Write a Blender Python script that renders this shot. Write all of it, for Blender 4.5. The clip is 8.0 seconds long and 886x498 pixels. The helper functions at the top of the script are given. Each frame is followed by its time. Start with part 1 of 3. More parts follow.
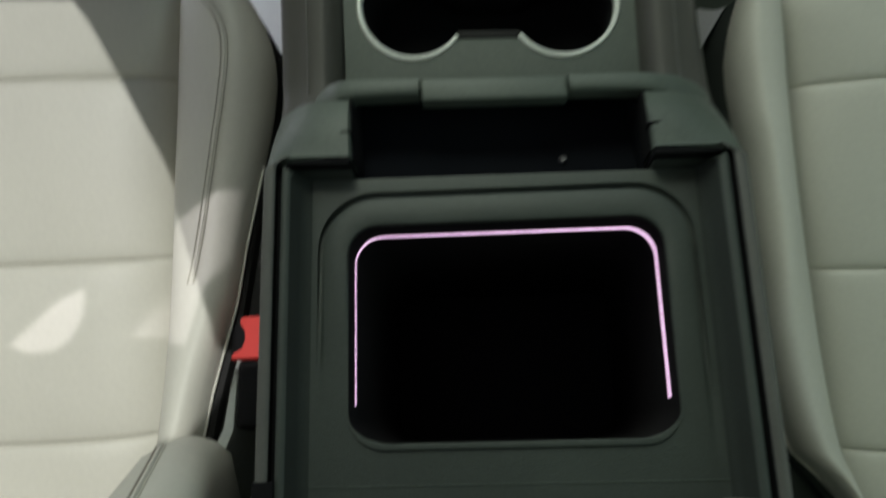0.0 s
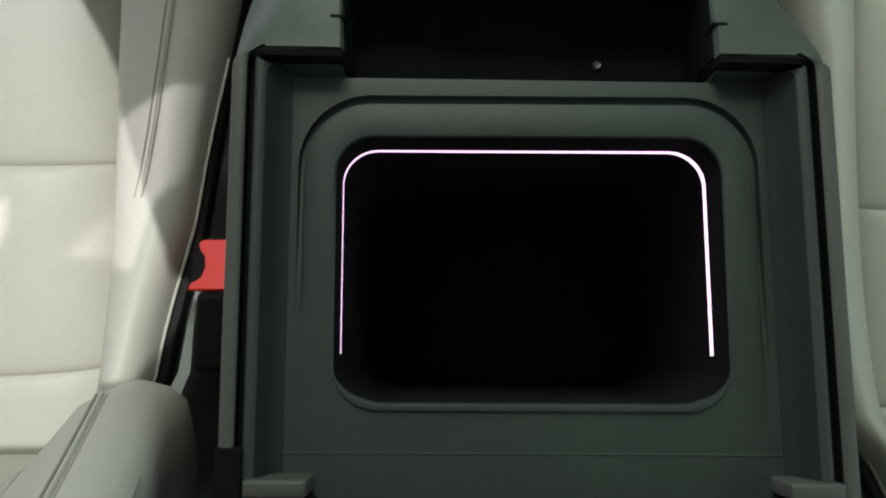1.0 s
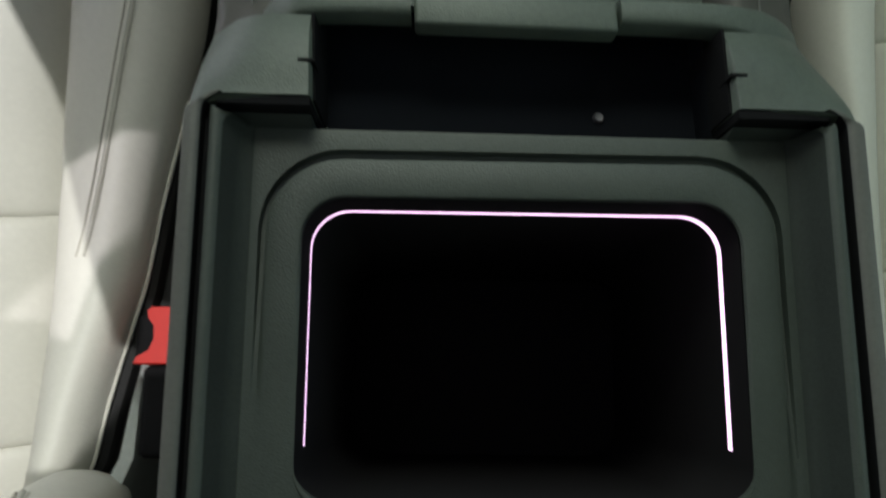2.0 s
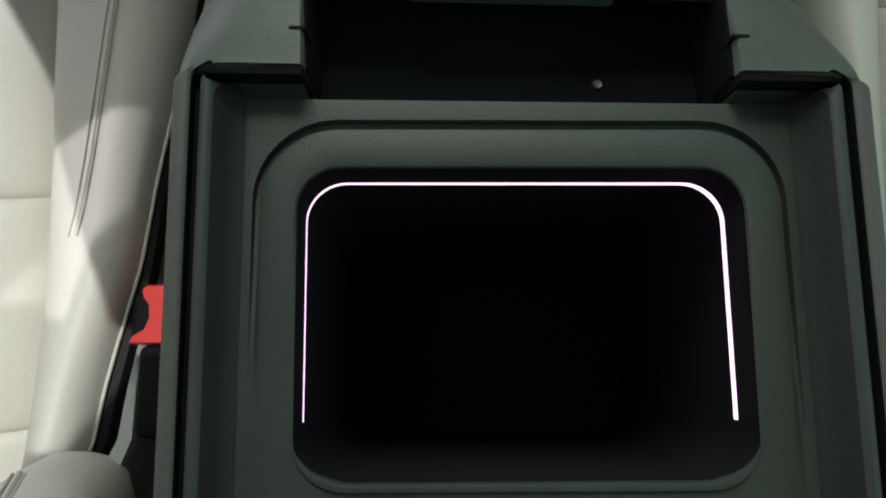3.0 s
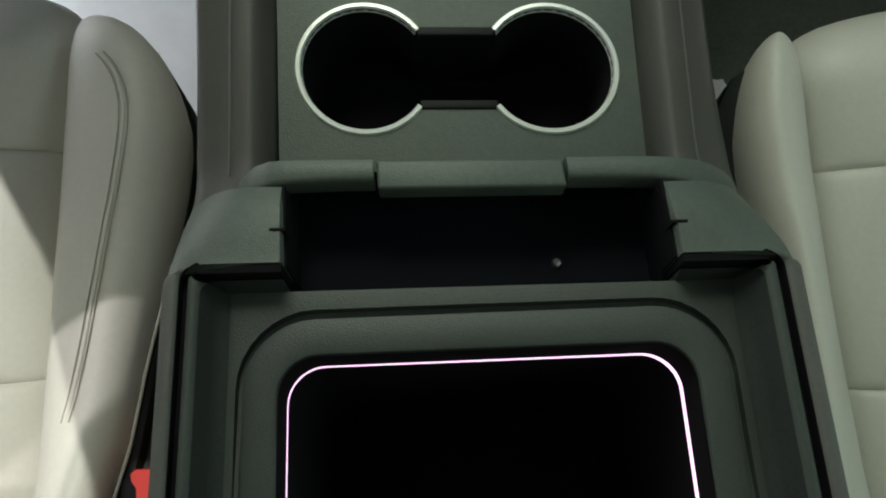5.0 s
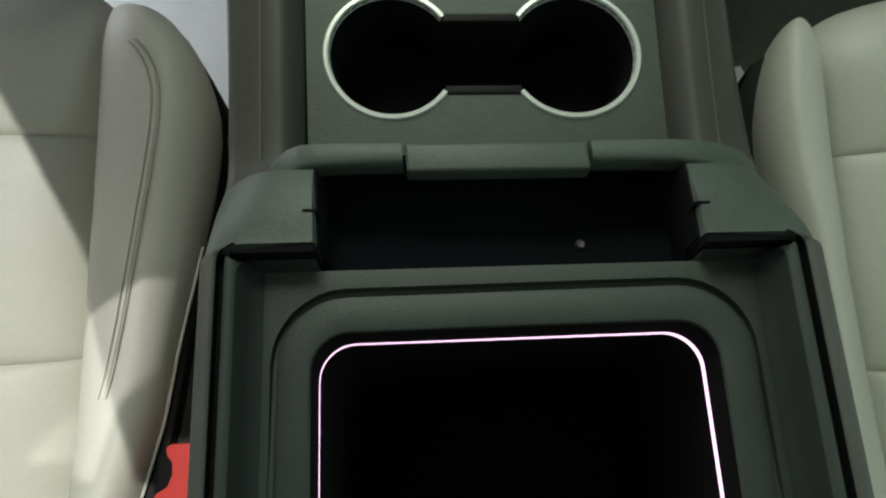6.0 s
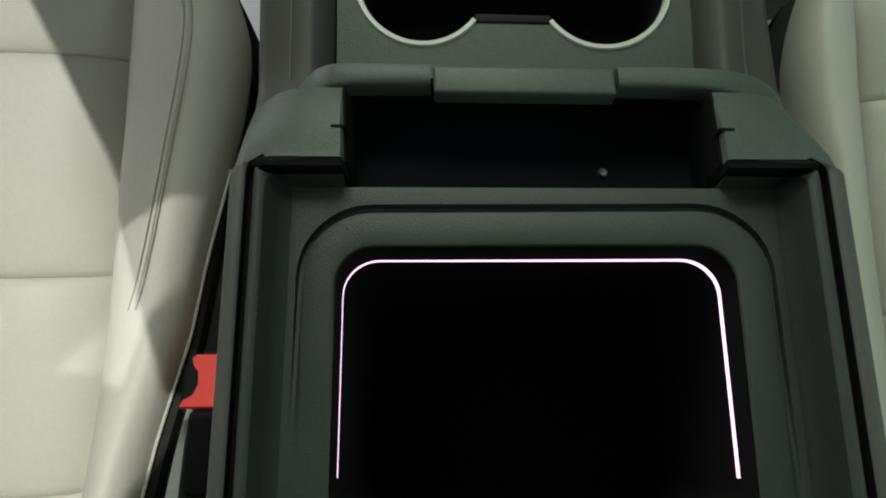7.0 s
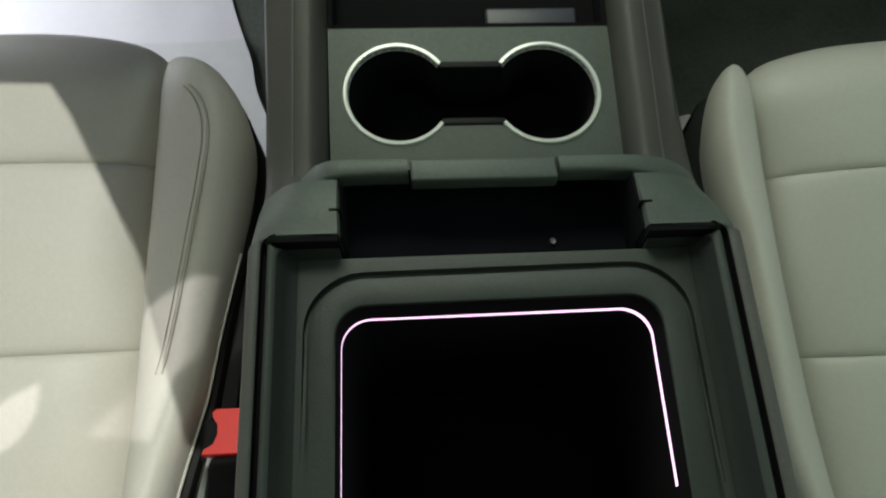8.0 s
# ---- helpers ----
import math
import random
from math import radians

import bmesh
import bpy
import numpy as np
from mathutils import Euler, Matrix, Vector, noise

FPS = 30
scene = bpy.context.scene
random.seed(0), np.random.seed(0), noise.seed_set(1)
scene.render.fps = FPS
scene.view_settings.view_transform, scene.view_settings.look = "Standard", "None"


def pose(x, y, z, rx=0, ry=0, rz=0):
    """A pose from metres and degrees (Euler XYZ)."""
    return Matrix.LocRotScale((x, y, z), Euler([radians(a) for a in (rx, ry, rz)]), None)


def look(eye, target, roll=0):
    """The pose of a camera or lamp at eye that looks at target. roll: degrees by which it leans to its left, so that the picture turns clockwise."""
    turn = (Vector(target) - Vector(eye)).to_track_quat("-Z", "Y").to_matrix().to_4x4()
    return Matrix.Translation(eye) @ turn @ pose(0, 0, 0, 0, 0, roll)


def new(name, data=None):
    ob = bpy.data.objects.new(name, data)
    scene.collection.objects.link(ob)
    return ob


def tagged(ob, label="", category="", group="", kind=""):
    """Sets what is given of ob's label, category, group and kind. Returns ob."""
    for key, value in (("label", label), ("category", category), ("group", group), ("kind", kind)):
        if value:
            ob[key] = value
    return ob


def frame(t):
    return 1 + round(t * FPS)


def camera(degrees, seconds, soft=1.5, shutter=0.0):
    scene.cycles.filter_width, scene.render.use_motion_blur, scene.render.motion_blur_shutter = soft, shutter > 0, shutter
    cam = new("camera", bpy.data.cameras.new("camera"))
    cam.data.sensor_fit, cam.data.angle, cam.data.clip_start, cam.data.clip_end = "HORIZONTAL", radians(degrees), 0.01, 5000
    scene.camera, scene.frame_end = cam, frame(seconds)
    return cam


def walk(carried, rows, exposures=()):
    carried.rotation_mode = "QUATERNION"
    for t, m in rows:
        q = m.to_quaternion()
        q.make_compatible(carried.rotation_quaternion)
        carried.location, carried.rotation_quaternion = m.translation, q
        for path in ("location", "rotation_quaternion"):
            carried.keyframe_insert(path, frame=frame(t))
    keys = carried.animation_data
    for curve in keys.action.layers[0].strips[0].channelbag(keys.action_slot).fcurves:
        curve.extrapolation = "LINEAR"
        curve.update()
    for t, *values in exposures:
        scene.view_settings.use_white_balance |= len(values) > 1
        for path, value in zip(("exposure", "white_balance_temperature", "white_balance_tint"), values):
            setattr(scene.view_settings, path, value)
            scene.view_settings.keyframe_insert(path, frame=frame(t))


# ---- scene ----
cam = camera(60.0, 8.0, soft=2.0, shutter=0.5)
PATH = [
    (0, (-0.012, 0.013, 1.159), (-0.128, 0.508, -0.776), -15.3),
    (0.1, (-0.033, 0.025, 1.143), (-0.115, 0.428, -0.814), -12.4),
    (0.2, (-0.045, 0.035, 1.125), (-0.105, 0.33, -0.852), -11.0),
    (0.5, (-0.055, 0.045, 1.064), (-0.048, 0.144, -0.934), 5.1),
    (0.8, (-0.049, 0.042, 1.068), (-0.07, 0.284, -0.918), -5.2),
    (1, (-0.049, 0.042, 1.066), (-0.054, 0.313, -0.916), -1.1),
    (1.2, (-0.045, 0.044, 1.061), (-0.036, 0.354, -0.914), 1.4),
    (1.5, (-0.046, 0.063, 1.063), (-0.021, 0.445, -0.9), 3.4),
    (1.8, (-0.045, 0.077, 1.037), (-0.029, 0.451, -0.928), 2.7),
    (2, (-0.047, 0.073, 1.012), (-0.014, 0.426, -0.957), 5.8),
    (2.2, (-0.047, 0.065, 1.001), (0.005, 0.416, -0.968), 9.0),
    (3.3, (-0.044, 0.067, 1.004), (-0.027, 0.382, -0.971), 2.1),
    (3.5, (-0.041, 0.071, 1.006), (-0.031, 0.423, -0.963), 0.4),
    (3.8, (-0.043, 0.076, 1.031), (-0.005, 0.551, -0.911), 2.6),
    (4, (-0.033, 0.086, 1.042), (-0.029, 0.635, -0.881), -2.1),
    (4.2, (-0.035, 0.088, 1.045), (-0.002, 0.709, -0.856), 0.1),
    (4.5, (-0.029, 0.09, 1.037), (0.0, 0.735, -0.856), -0.4),
    (4.7, (-0.03, 0.09, 1.036), (0.019, 0.731, -0.858), 1.5),
    (5.8, (-0.037, 0.073, 1.047), (0.004, 0.722, -0.845), 1.0),
    (6, (-0.041, 0.078, 1.047), (-0.023, 0.7, -0.854), -0.9),
    (6.5, (-0.041, 0.061, 1.053), (-0.059, 0.654, -0.857), -3.3),
    (6.8, (-0.048, 0.047, 1.049), (-0.061, 0.621, -0.867), -2.0),
    (7, (-0.045, 0.048, 1.047), (-0.075, 0.593, -0.877), -3.6),
    (7.2, (-0.047, 0.035, 1.056), (-0.057, 0.621, -0.856), -1.5),
    (7.5, (-0.037, 0.03, 1.094), (-0.051, 0.664, -0.803), -2.3),
    (7.7, (-0.042, 0.016, 1.115), (-0.03, 0.71, -0.761), -0.6),
    (8, (-0.042, -0.008, 1.132), (-0.019, 0.781, -0.705), -1.3),
]
walk(cam, [(t, look(eye, target, roll)) for t, eye, target, roll in PATH], [(0, 0.05, 6350, 11), (0.5, 0.19, 6300, 12), (1, 0.22, 6300, 12), (2, 0.3, 6250, 13), (3.5, 0.33, 6250, 13), (4, 0.2, 6400, 11), (4.5, 0.17, 6450, 10),
      (6, 0.19, 6500, 7), (7, 0.14, 6500, 8), (8, 0.14, 6500, 9)])

# ---- light ----
scene.view_settings.exposure = 0.0
world = bpy.data.worlds.new("world")
scene.world = world
world.use_nodes = True
wn = world.node_tree.nodes
sky = wn.new("ShaderNodeTexSky")
sky.sky_type, sky.sun_disc = "NISHITA", False
sky.sun_elevation, sky.sun_rotation = radians(82.6), radians(90)
world.node_tree.links.new(sky.outputs["Color"], wn["Background"].inputs["Color"])
wn["Background"].inputs["Strength"].default_value = 0.08

sun_data = bpy.data.lights.new("sun", "SUN")
sun_data.energy, sun_data.angle, sun_data.color = 1.90, radians(0.4), (0.985, 0.98, 0.90)
sun = new("sun", sun_data)
sun.matrix_world = look((0.258, 0, 2), (0, 0, 0))


def window_light(name, eye, target, w, h, watts, colour):
    """An area lamp added at an unseen opening, in place of daylight."""
    data = bpy.data.lights.new(name, "AREA")
    data.shape, data.size, data.size_y, data.energy, data.color = "RECTANGLE", w, h, watts, colour
    ob = new(name, data)
    ob.matrix_world = look(eye, target)
    return ob


window_light("window_light_front", (-0.27, 1.12, 1.2), (0.05, 0.28, 0.6), 0.36, 0.45, 3.4, (0.87, 1.0, 0.78))
window_light("window_light_left", (-0.83, 0.15, 1.08), (0.5, 0.15, 0.62), 0.6, 0.3, 0.4, (1.0, 0.88, 0.68))
window_light("window_light_right", (0.82, 0.0, 1.08), (0.6, 0.1, 0.3), 0.9, 0.36, 1.15, (0.78, 1.0, 0.76))
window_light("window_light_roof", (-0.27, 0.19, 1.41), (-0.15, 0.2, 0.6), 0.24, 0.38, 0.06, (0.98, 1.0, 0.86))
window_light("window_light_windscreen", (-0.08, 0.79, 1.365), (0.04, 0.40, 0.58), 0.4, 0.2, 2.35, (0.96, 1.0, 0.80))
window_light("window_light_footwell", (-0.84, 0.84, 0.55), (-0.4, 0.9, 0.2), 0.7, 0.5, 3.6, (0.95, 0.95, 1.0))
# unseen spot added for the second set of bright patches on the left seat
lamp_data = bpy.data.lights.new("showroom_lamp", "SPOT")
lamp_data.energy, lamp_data.spot_size, lamp_data.spot_blend, lamp_data.shadow_soft_size, lamp_data.color = 145, radians(5.4), 0.1, 0.008, (1.0, 0.93, 0.93)
new("showroom_lamp", lamp_data).matrix_world = look((-1.256, -0.223, 3.4), (-0.325, 0.145, 0.51))


# ---- materials ----
def material(name, colour, rough=0.5, metal=0.0, grain=800.0, bump=0.1, vary=0.12, blotch=14.0, spec=0.5, cells=False):
    """A surface with a fine grain in relief and broad uneven patches."""
    m = bpy.data.materials.new(name)
    m.use_nodes = True
    nt = m.node_tree
    p = nt.nodes["Principled BSDF"]
    coord = nt.nodes.new("ShaderNodeTexCoord")
    big = nt.nodes.new("ShaderNodeTexNoise")
    big.inputs["Scale"].default_value, big.inputs["Detail"].default_value = blotch, 5
    nt.links.new(coord.outputs["Object"], big.inputs["Vector"])
    mix = nt.nodes.new("ShaderNodeMix")
    mix.data_type = "RGBA"
    lo = [c * (1 - vary) for c in colour]
    hi = [min(1, c * (1 + vary)) for c in colour]
    mix.inputs["A"].default_value, mix.inputs["B"].default_value = (*lo, 1), (*hi, 1)
    mottle = nt.nodes.new("ShaderNodeTexNoise")
    mottle.inputs["Scale"].default_value, mottle.inputs["Detail"].default_value = grain / 3, 4
    nt.links.new(coord.outputs["Object"], mottle.inputs["Vector"])
    both = nt.nodes.new("ShaderNodeMix")
    both.inputs["Factor"].default_value = 0.45
    nt.links.new(big.outputs["Fac"], both.inputs["A"])
    nt.links.new(mottle.outputs["Fac"], both.inputs["B"])
    spread = nt.nodes.new("ShaderNodeMapRange")
    spread.inputs["From Min"].default_value, spread.inputs["From Max"].default_value = 0.3, 0.7
    nt.links.new(both.outputs["Result"], spread.inputs["Value"])
    nt.links.new(spread.outputs["Result"], mix.inputs["Factor"])
    nt.links.new(mix.outputs["Result"], p.inputs["Base Color"])
    if cells:
        fine = nt.nodes.new("ShaderNodeTexVoronoi")
        out = fine.outputs["Distance"]
    else:
        fine = nt.nodes.new("ShaderNodeTexNoise")
        fine.inputs["Detail"].default_value = 3
        out = fine.outputs["Fac"]
    fine.inputs["Scale"].default_value = grain
    nt.links.new(coord.outputs["Object"], fine.inputs["Vector"])
    b = nt.nodes.new("ShaderNodeBump")
    b.inputs["Strength"].default_value, b.inputs["Distance"].default_value = bump, 0.0006
    nt.links.new(out, b.inputs["Height"])
    nt.links.new(b.outputs["Normal"], p.inputs["Normal"])
    ramp = nt.nodes.new("ShaderNodeMapRange")
    ramp.inputs["To Min"].default_value, ramp.inputs["To Max"].default_value = rough - 0.07, rough + 0.07
    nt.links.new(big.outputs["Fac"], ramp.inputs["Value"])
    nt.links.new(ramp.outputs["Result"], p.inputs["Roughness"])
    p.inputs["Metallic"].default_value = metal
    p.inputs["Specular IOR Level"].default_value = spec
    return m


def glowing(name, colour, strength):
    m = material(name, (0.8, 0.8, 0.8), 0.4)
    p = m.node_tree.nodes["Principled BSDF"]
    p.inputs["Emission Color"].default_value = (*colour, 1)
    p.inputs["Emission Strength"].default_value = strength
    return m


LEATHER = material("cream_leather", (0.59, 0.580, 0.520), 0.5, grain=700, bump=0.14, vary=0.05, blotch=9, cells=True)
THREAD = material("beige_thread", (0.36, 0.34, 0.29), 0.8, grain=1500, bump=0.3)
PLASTIC = material("dark_grained_plastic", (0.085, 0.105, 0.088), 0.5, grain=900, bump=0.3, vary=0.2, cells=True)
TRAY = material("dark_tray_plastic", (0.052, 0.064, 0.055), 0.5, grain=1100, bump=0.32, vary=0.15, cells=True)
# darker than the tray plastic: shade on side walls is put into this colour
SHADE_DARK = material("dark_plastic_with_shade", (0.034, 0.041, 0.037), 0.8, grain=1400, bump=0.4, vary=0.2, spec=0.2)
RIM = material("dark_taupe_plastic", (0.108, 0.110, 0.100), 0.5, grain=1100, bump=0.25, vary=0.14, blotch=22, cells=True)
SHOULDER = material("dark_brown_plastic", (0.058, 0.057, 0.048), 0.5, grain=1100, bump=0.3, vary=0.12, cells=True)
BLACK = material("black_plastic", (0.011, 0.011, 0.011), 0.6, grain=900, bump=0.2, spec=0.25)
# matte black for wells and grooves, and for strips painted as shade
DEEP_BLACK = material("deep_black_matte", (0.011, 0.011, 0.012), 0.95, grain=1600, bump=0.5, spec=0.08)
BIN = material("black_bin_lining", (0.015, 0.0145, 0.0155), 0.85, grain=1600, bump=0.4, spec=0.15)
RECESS = material("near_black_recess", (0.008, 0.0095, 0.013), 0.85, grain=1600, bump=0.4, spec=0.1)
# lightened base grey stands in for the reflection on this panel
GLOSS = material("gloss_with_reflection", (0.055, 0.060, 0.075), 0.4, bump=0.02)
SILVER = material("satin_silver", (0.93, 0.97, 0.91), 0.34, metal=0.25, bump=0.03, vary=0.03)
RED = material("red_plastic", (0.52, 0.023, 0.017), 0.4, bump=0.05, vary=0.06)
CARPET = material("dark_carpet", (0.105, 0.122, 0.105), 0.95, grain=450, bump=1.0, vary=0.25, spec=0.1)
PAPER = material("white_paper", (0.80, 0.80, 0.82), 0.7, grain=300, bump=0.2, vary=0.03)
SHEET = material("pale_plastic_film", (0.72, 0.745, 0.73), 0.3, grain=200, bump=0.2, vary=0.05)
TRIM = material("pale_grey_trim", (0.68, 0.72, 0.70), 0.5, bump=0.1)
HEADLINER = material("pale_headliner", (0.42, 0.42, 0.39), 0.9, grain=600, bump=0.4, vary=0.06)
METAL = material("grey_steel", (0.16, 0.16, 0.17), 0.5, metal=0.6, bump=0.05)
LED = glowing("pink_white_light", (1.0, 0.64, 0.94), 1.6)


# ---- mesh helpers ----
def part(name, bm, mat, parent=None, label="", smooth=True, crease=38):
    bmesh.ops.recalc_face_normals(bm, faces=bm.faces)
    me = bpy.data.meshes.new(name)
    bm.to_mesh(me)
    bm.free()
    me.materials.append(mat)
    if smooth:
        me.polygons.foreach_set("use_smooth", [True] * len(me.polygons))
        me.set_sharp_from_angle(angle=radians(crease))
    ob = new(name, me)
    if parent:
        ob.parent = parent
    return tagged(ob, label)


def thing(name, at, label, category, group="", kind=""):
    ob = new(name)
    ob.location = at
    ob.empty_display_size = 0.02
    bpy.context.view_layer.update()
    return tagged(ob, label, category, group, kind)


def settle(root):
    """Keep the parts where they were built while they hang under their root."""
    for o in root.children:
        o.matrix_parent_inverse = Matrix.Translation(-Vector(root.location))
    return root


def box(x0, x1, y0, y1, z0, z1, bevel=0.0, bm=None, m=None, seg=3):
    bm = bm or bmesh.new()
    made = bmesh.ops.create_cube(bm, size=1, matrix=Matrix.Translation(((x0 + x1) / 2, (y0 + y1) / 2, (z0 + z1) / 2)) @ Matrix.Diagonal((abs(x1 - x0), abs(y1 - y0), abs(z1 - z0), 1)))
    vs = made["verts"]
    if bevel:
        es = list({e for v in vs for e in v.link_edges})
        got = bmesh.ops.bevel(bm, geom=es, offset=bevel, segments=seg, affect="EDGES", profile=0.5)
        vs = list({v for f in got["faces"] for v in f.verts} | {v for v in vs if v.is_valid})
    if m:
        bmesh.ops.transform(bm, matrix=m, verts=[v for v in vs if v.is_valid])
    return bm


def skin(sections, closed=True, caps=(False, False), bm=None, skip=()):
    """Faces between rows of points; closed rows are rings. skip: columns left open."""
    bm = bm or bmesh.new()
    rows = [[bm.verts.new(p) for p in s] for s in sections]
    n = len(rows[0])
    for a, b in zip(rows, rows[1:]):
        for i in range(n if closed else n - 1):
            if i not in skip:
                j = (i + 1) % n
                bm.faces.new((a[i], a[j], b[j], b[i]))
    if caps[0]:
        bm.faces.new(rows[0])
    if caps[1]:
        bm.faces.new(rows[-1])
    return bm


def rounded(x0, x1, y0, y1, r_front, r_rear, z, n=8):
    """A ring of points round a rectangle: front right, front left, rear left, rear right."""
    out = []
    for cx, cy, r, a in ((x1, y1, r_front, 0), (x0, y1, r_front, 90), (x0, y0, r_rear, 180), (x1, y0, r_rear, 270)):
        sx, sy = (1 if cx == x1 else -1), (1 if cy == y1 else -1)
        for i in range(n + 1):
            t = radians(a + 90 * i / n)
            out.append((cx - sx * r + r * math.cos(t), cy - sy * r + r * math.sin(t), z))
    return out


def tube(points, r, sides=8, flat=1.0):
    """A round cord along points."""
    pts = [Vector(p) for p in points]
    secs = []
    for i, p in enumerate(pts):
        d = (pts[min(i + 1, len(pts) - 1)] - pts[max(i - 1, 0)]).normalized()
        a = d.cross(Vector((0, 0, 1)))
        a = a.normalized() if a.length > 1e-4 else Vector((1, 0, 0))
        b = a.cross(d)
        secs.append([p + r * (math.cos(2 * math.pi * k / sides) * a + flat * math.sin(2 * math.pi * k / sides) * b) for k in range(sides)])
    return skin(secs, True, (True, True))


def holed(outer, holes, depth):
    """A plate with holes through it: outer and holes are rings in space, depth the way through the plate."""
    bm = bmesh.new()
    edges = []
    for loop in (outer, *holes):
        vs = [bm.verts.new(p) for p in loop]
        edges += [bm.edges.new((vs[i], vs[(i + 1) % len(vs)])) for i in range(len(vs))]
    bmesh.ops.triangle_fill(bm, edges=edges, use_beauty=True)
    got = bmesh.ops.extrude_face_region(bm, geom=list(bm.faces))
    bmesh.ops.translate(bm, verts=[g for g in got["geom"] if isinstance(g, bmesh.types.BMVert)], vec=depth)
    return bm


def lerp(x, table):
    for (a, va), (b, vb) in zip(table, table[1:]):
        if x <= b:
            return va + (vb - va) * max(0, (x - a) / (b - a))
    return table[-1][1]


# ---- the cabin ----
FLOOR = 0.2
part("floor", box(-0.85, 0.85, -1.2, 1.25, FLOOR - 0.05, FLOOR), CARPET, None, "dark grey carpet of the car floor")["kind"] = "structure"
part("wall_rear", box(-0.89, 0.89, -1.25, -1.2, FLOOR, 1.42), HEADLINER, None, "plain rear wall of the cabin")["kind"] = "structure"
part("wall_front", box(-0.85, 0.85, 1.25, 1.3, FLOOR - 0.05, 0.95), BLACK, None, "plain dark bulkhead below the windscreen")["kind"] = "structure"


def side_wall(name, x, holes, way):
    outer = [(x, -1.2, FLOOR - 0.05), (x, 1.3, FLOOR - 0.05), (x, 1.3, 0.95), (x, 0.75, 1.42), (x, -1.2, 1.42)]
    ob = part(name, holed(outer, [[(x, y, z) for y, z in h] for h in holes], (way, 0, 0)), HEADLINER, None, "plain car side with a window opening", smooth=False)
    tagged(ob, kind="structure")


# the low left opening is added to let light onto the footwell paper
side_wall("wall_left", -0.85, [((0.47, 0.23), (1.2, 0.23), (1.2, 0.86), (0.47, 0.86)), ((0.6, 0.88), (0.45, 1.2), (-0.6, 1.26), (-0.6, 0.88))], 0.04)
side_wall("wall_right", 0.85, [((0.6, 0.85), (0.45, 1.2), (-0.6, 1.26), (-0.6, 0.85))], 0.04)

# unseen roof opening, with a thin panel whose gaps shape the seat's light patches
ceiling = part("ceiling", holed([(-0.89, -1.2, 1.425), (0.89, -1.2, 1.425), (0.89, 0.75, 1.425), (-0.89, 0.75, 1.425)], [[(-0.78, -0.1, 1.425), (0.0, -0.1, 1.425), (0.0, 0.46, 1.425), (-0.78, 0.46, 1.425)]], (0, 0, 0.035)),
               HEADLINER, None, "pale cloth headliner with an opening added for overhead light", smooth=False)
tagged(ceiling, kind="structure")
LIGHT_GAPS = (((-0.40, 0.41), (-0.259, 0.403), (-0.243, 0.380), (-0.190, 0.277), (-0.130, 0.117), (-0.126, 0.097), (-0.112, 0.095), (-0.112, 0.126), (-0.074, 0.126), (-0.074, 0.082), (-0.112, 0.078),
               (-0.130, 0.050), (-0.145, 0.024), (-0.190, 0.022), (-0.200, -0.030), (-0.40, -0.030)),
              ((-0.635, 0.007), (-0.620, 0.027), (-0.584, 0.074), (-0.563, 0.082), (-0.549, 0.090), (-0.527, 0.094), (-0.527, 0.062), (-0.544, 0.050), (-0.558, 0.033), (-0.567, 0.000), (-0.584, 0.001), (-0.624, 0.006)),
              ((-0.703, 0.004), (-0.689, 0.015), (-0.671, 0.030), (-0.654, 0.038), (-0.656, 0.021), (-0.665, 0.007), (-0.676, 0.000), (-0.691, -0.001)))
light_mask = part("ceiling_blind", holed([(x, y, 1.42) for x, y in ((-0.82, -0.14), (0.04, -0.14), (0.04, 0.50), (-0.82, 0.50))], [[(x, y, 1.42) for x, y in g] for g in LIGHT_GAPS], (0, 0, 0.003)), HEADLINER, None, "thin unseen panel with gaps cut to shape the light on the seat", smooth=False)
tagged(light_mask, kind="structure")

# unseen slabs over the footwell at dashboard height, added to block lamps and sun
part("wall_dashboard", box(-0.845, -0.185, 0.43, 1.245, 0.80, 0.86, 0.02), BLACK, None, "unseen dark slab at dashboard height that blocks light")["kind"] = "structure"
part("wall_dashboard", box(-0.185, 0.845, 0.74, 1.245, 0.80, 0.86, 0.02), BLACK, None, "unseen dark slab at dashboard height that blocks light")["kind"] = "structure"

# ---- centre console ----
console = thing("center_console", (0, 0.2, FLOOR), "dark plastic centre console with its storage lid open", "car console")


def ring(inset, z, front, rear, rf=0.0005, rr=0.012):
    return rounded(-inset, inset, rear, front, rf, rr, z)


FRONT_EDGE = (8,)   # the side that the front plates close
rim = skin([ring(w, z, 0.2085 if w > 0.164 else 0.2140, rear, rf) for w, z, rear, rf in ((0.170, FLOOR, -0.1, 0.0005), (0.171, 0.60, -0.1, 0.0005), (0.1705, 0.640, -0.1, 0.005), (0.1705, 0.6455, -0.1, 0.0065), (0.1692, 0.6492, -0.099, 0.006),
            (0.167, 0.65, -0.098, 0.006), (0.1632, 0.65, -0.096, 0.011), (0.1620, 0.6493, -0.0955, 0.010), (0.1614, 0.648, -0.095, 0.010))], skip=FRONT_EDGE)
part("rim", rim, RIM, console)
seal = skin([ring(w, z, front, rear, 0.010) for w, z, rear, front in ((0.1614, 0.648, -0.095, 0.2140), (0.1610, 0.641, -0.0945, 0.2138), (0.1576, 0.641, -0.092, 0.209), (0.1572, 0.646, -0.0915, 0.2080))], skip=FRONT_EDGE)
part("seal_groove", seal, DEEP_BLACK, console, "black seal groove inside the rim")
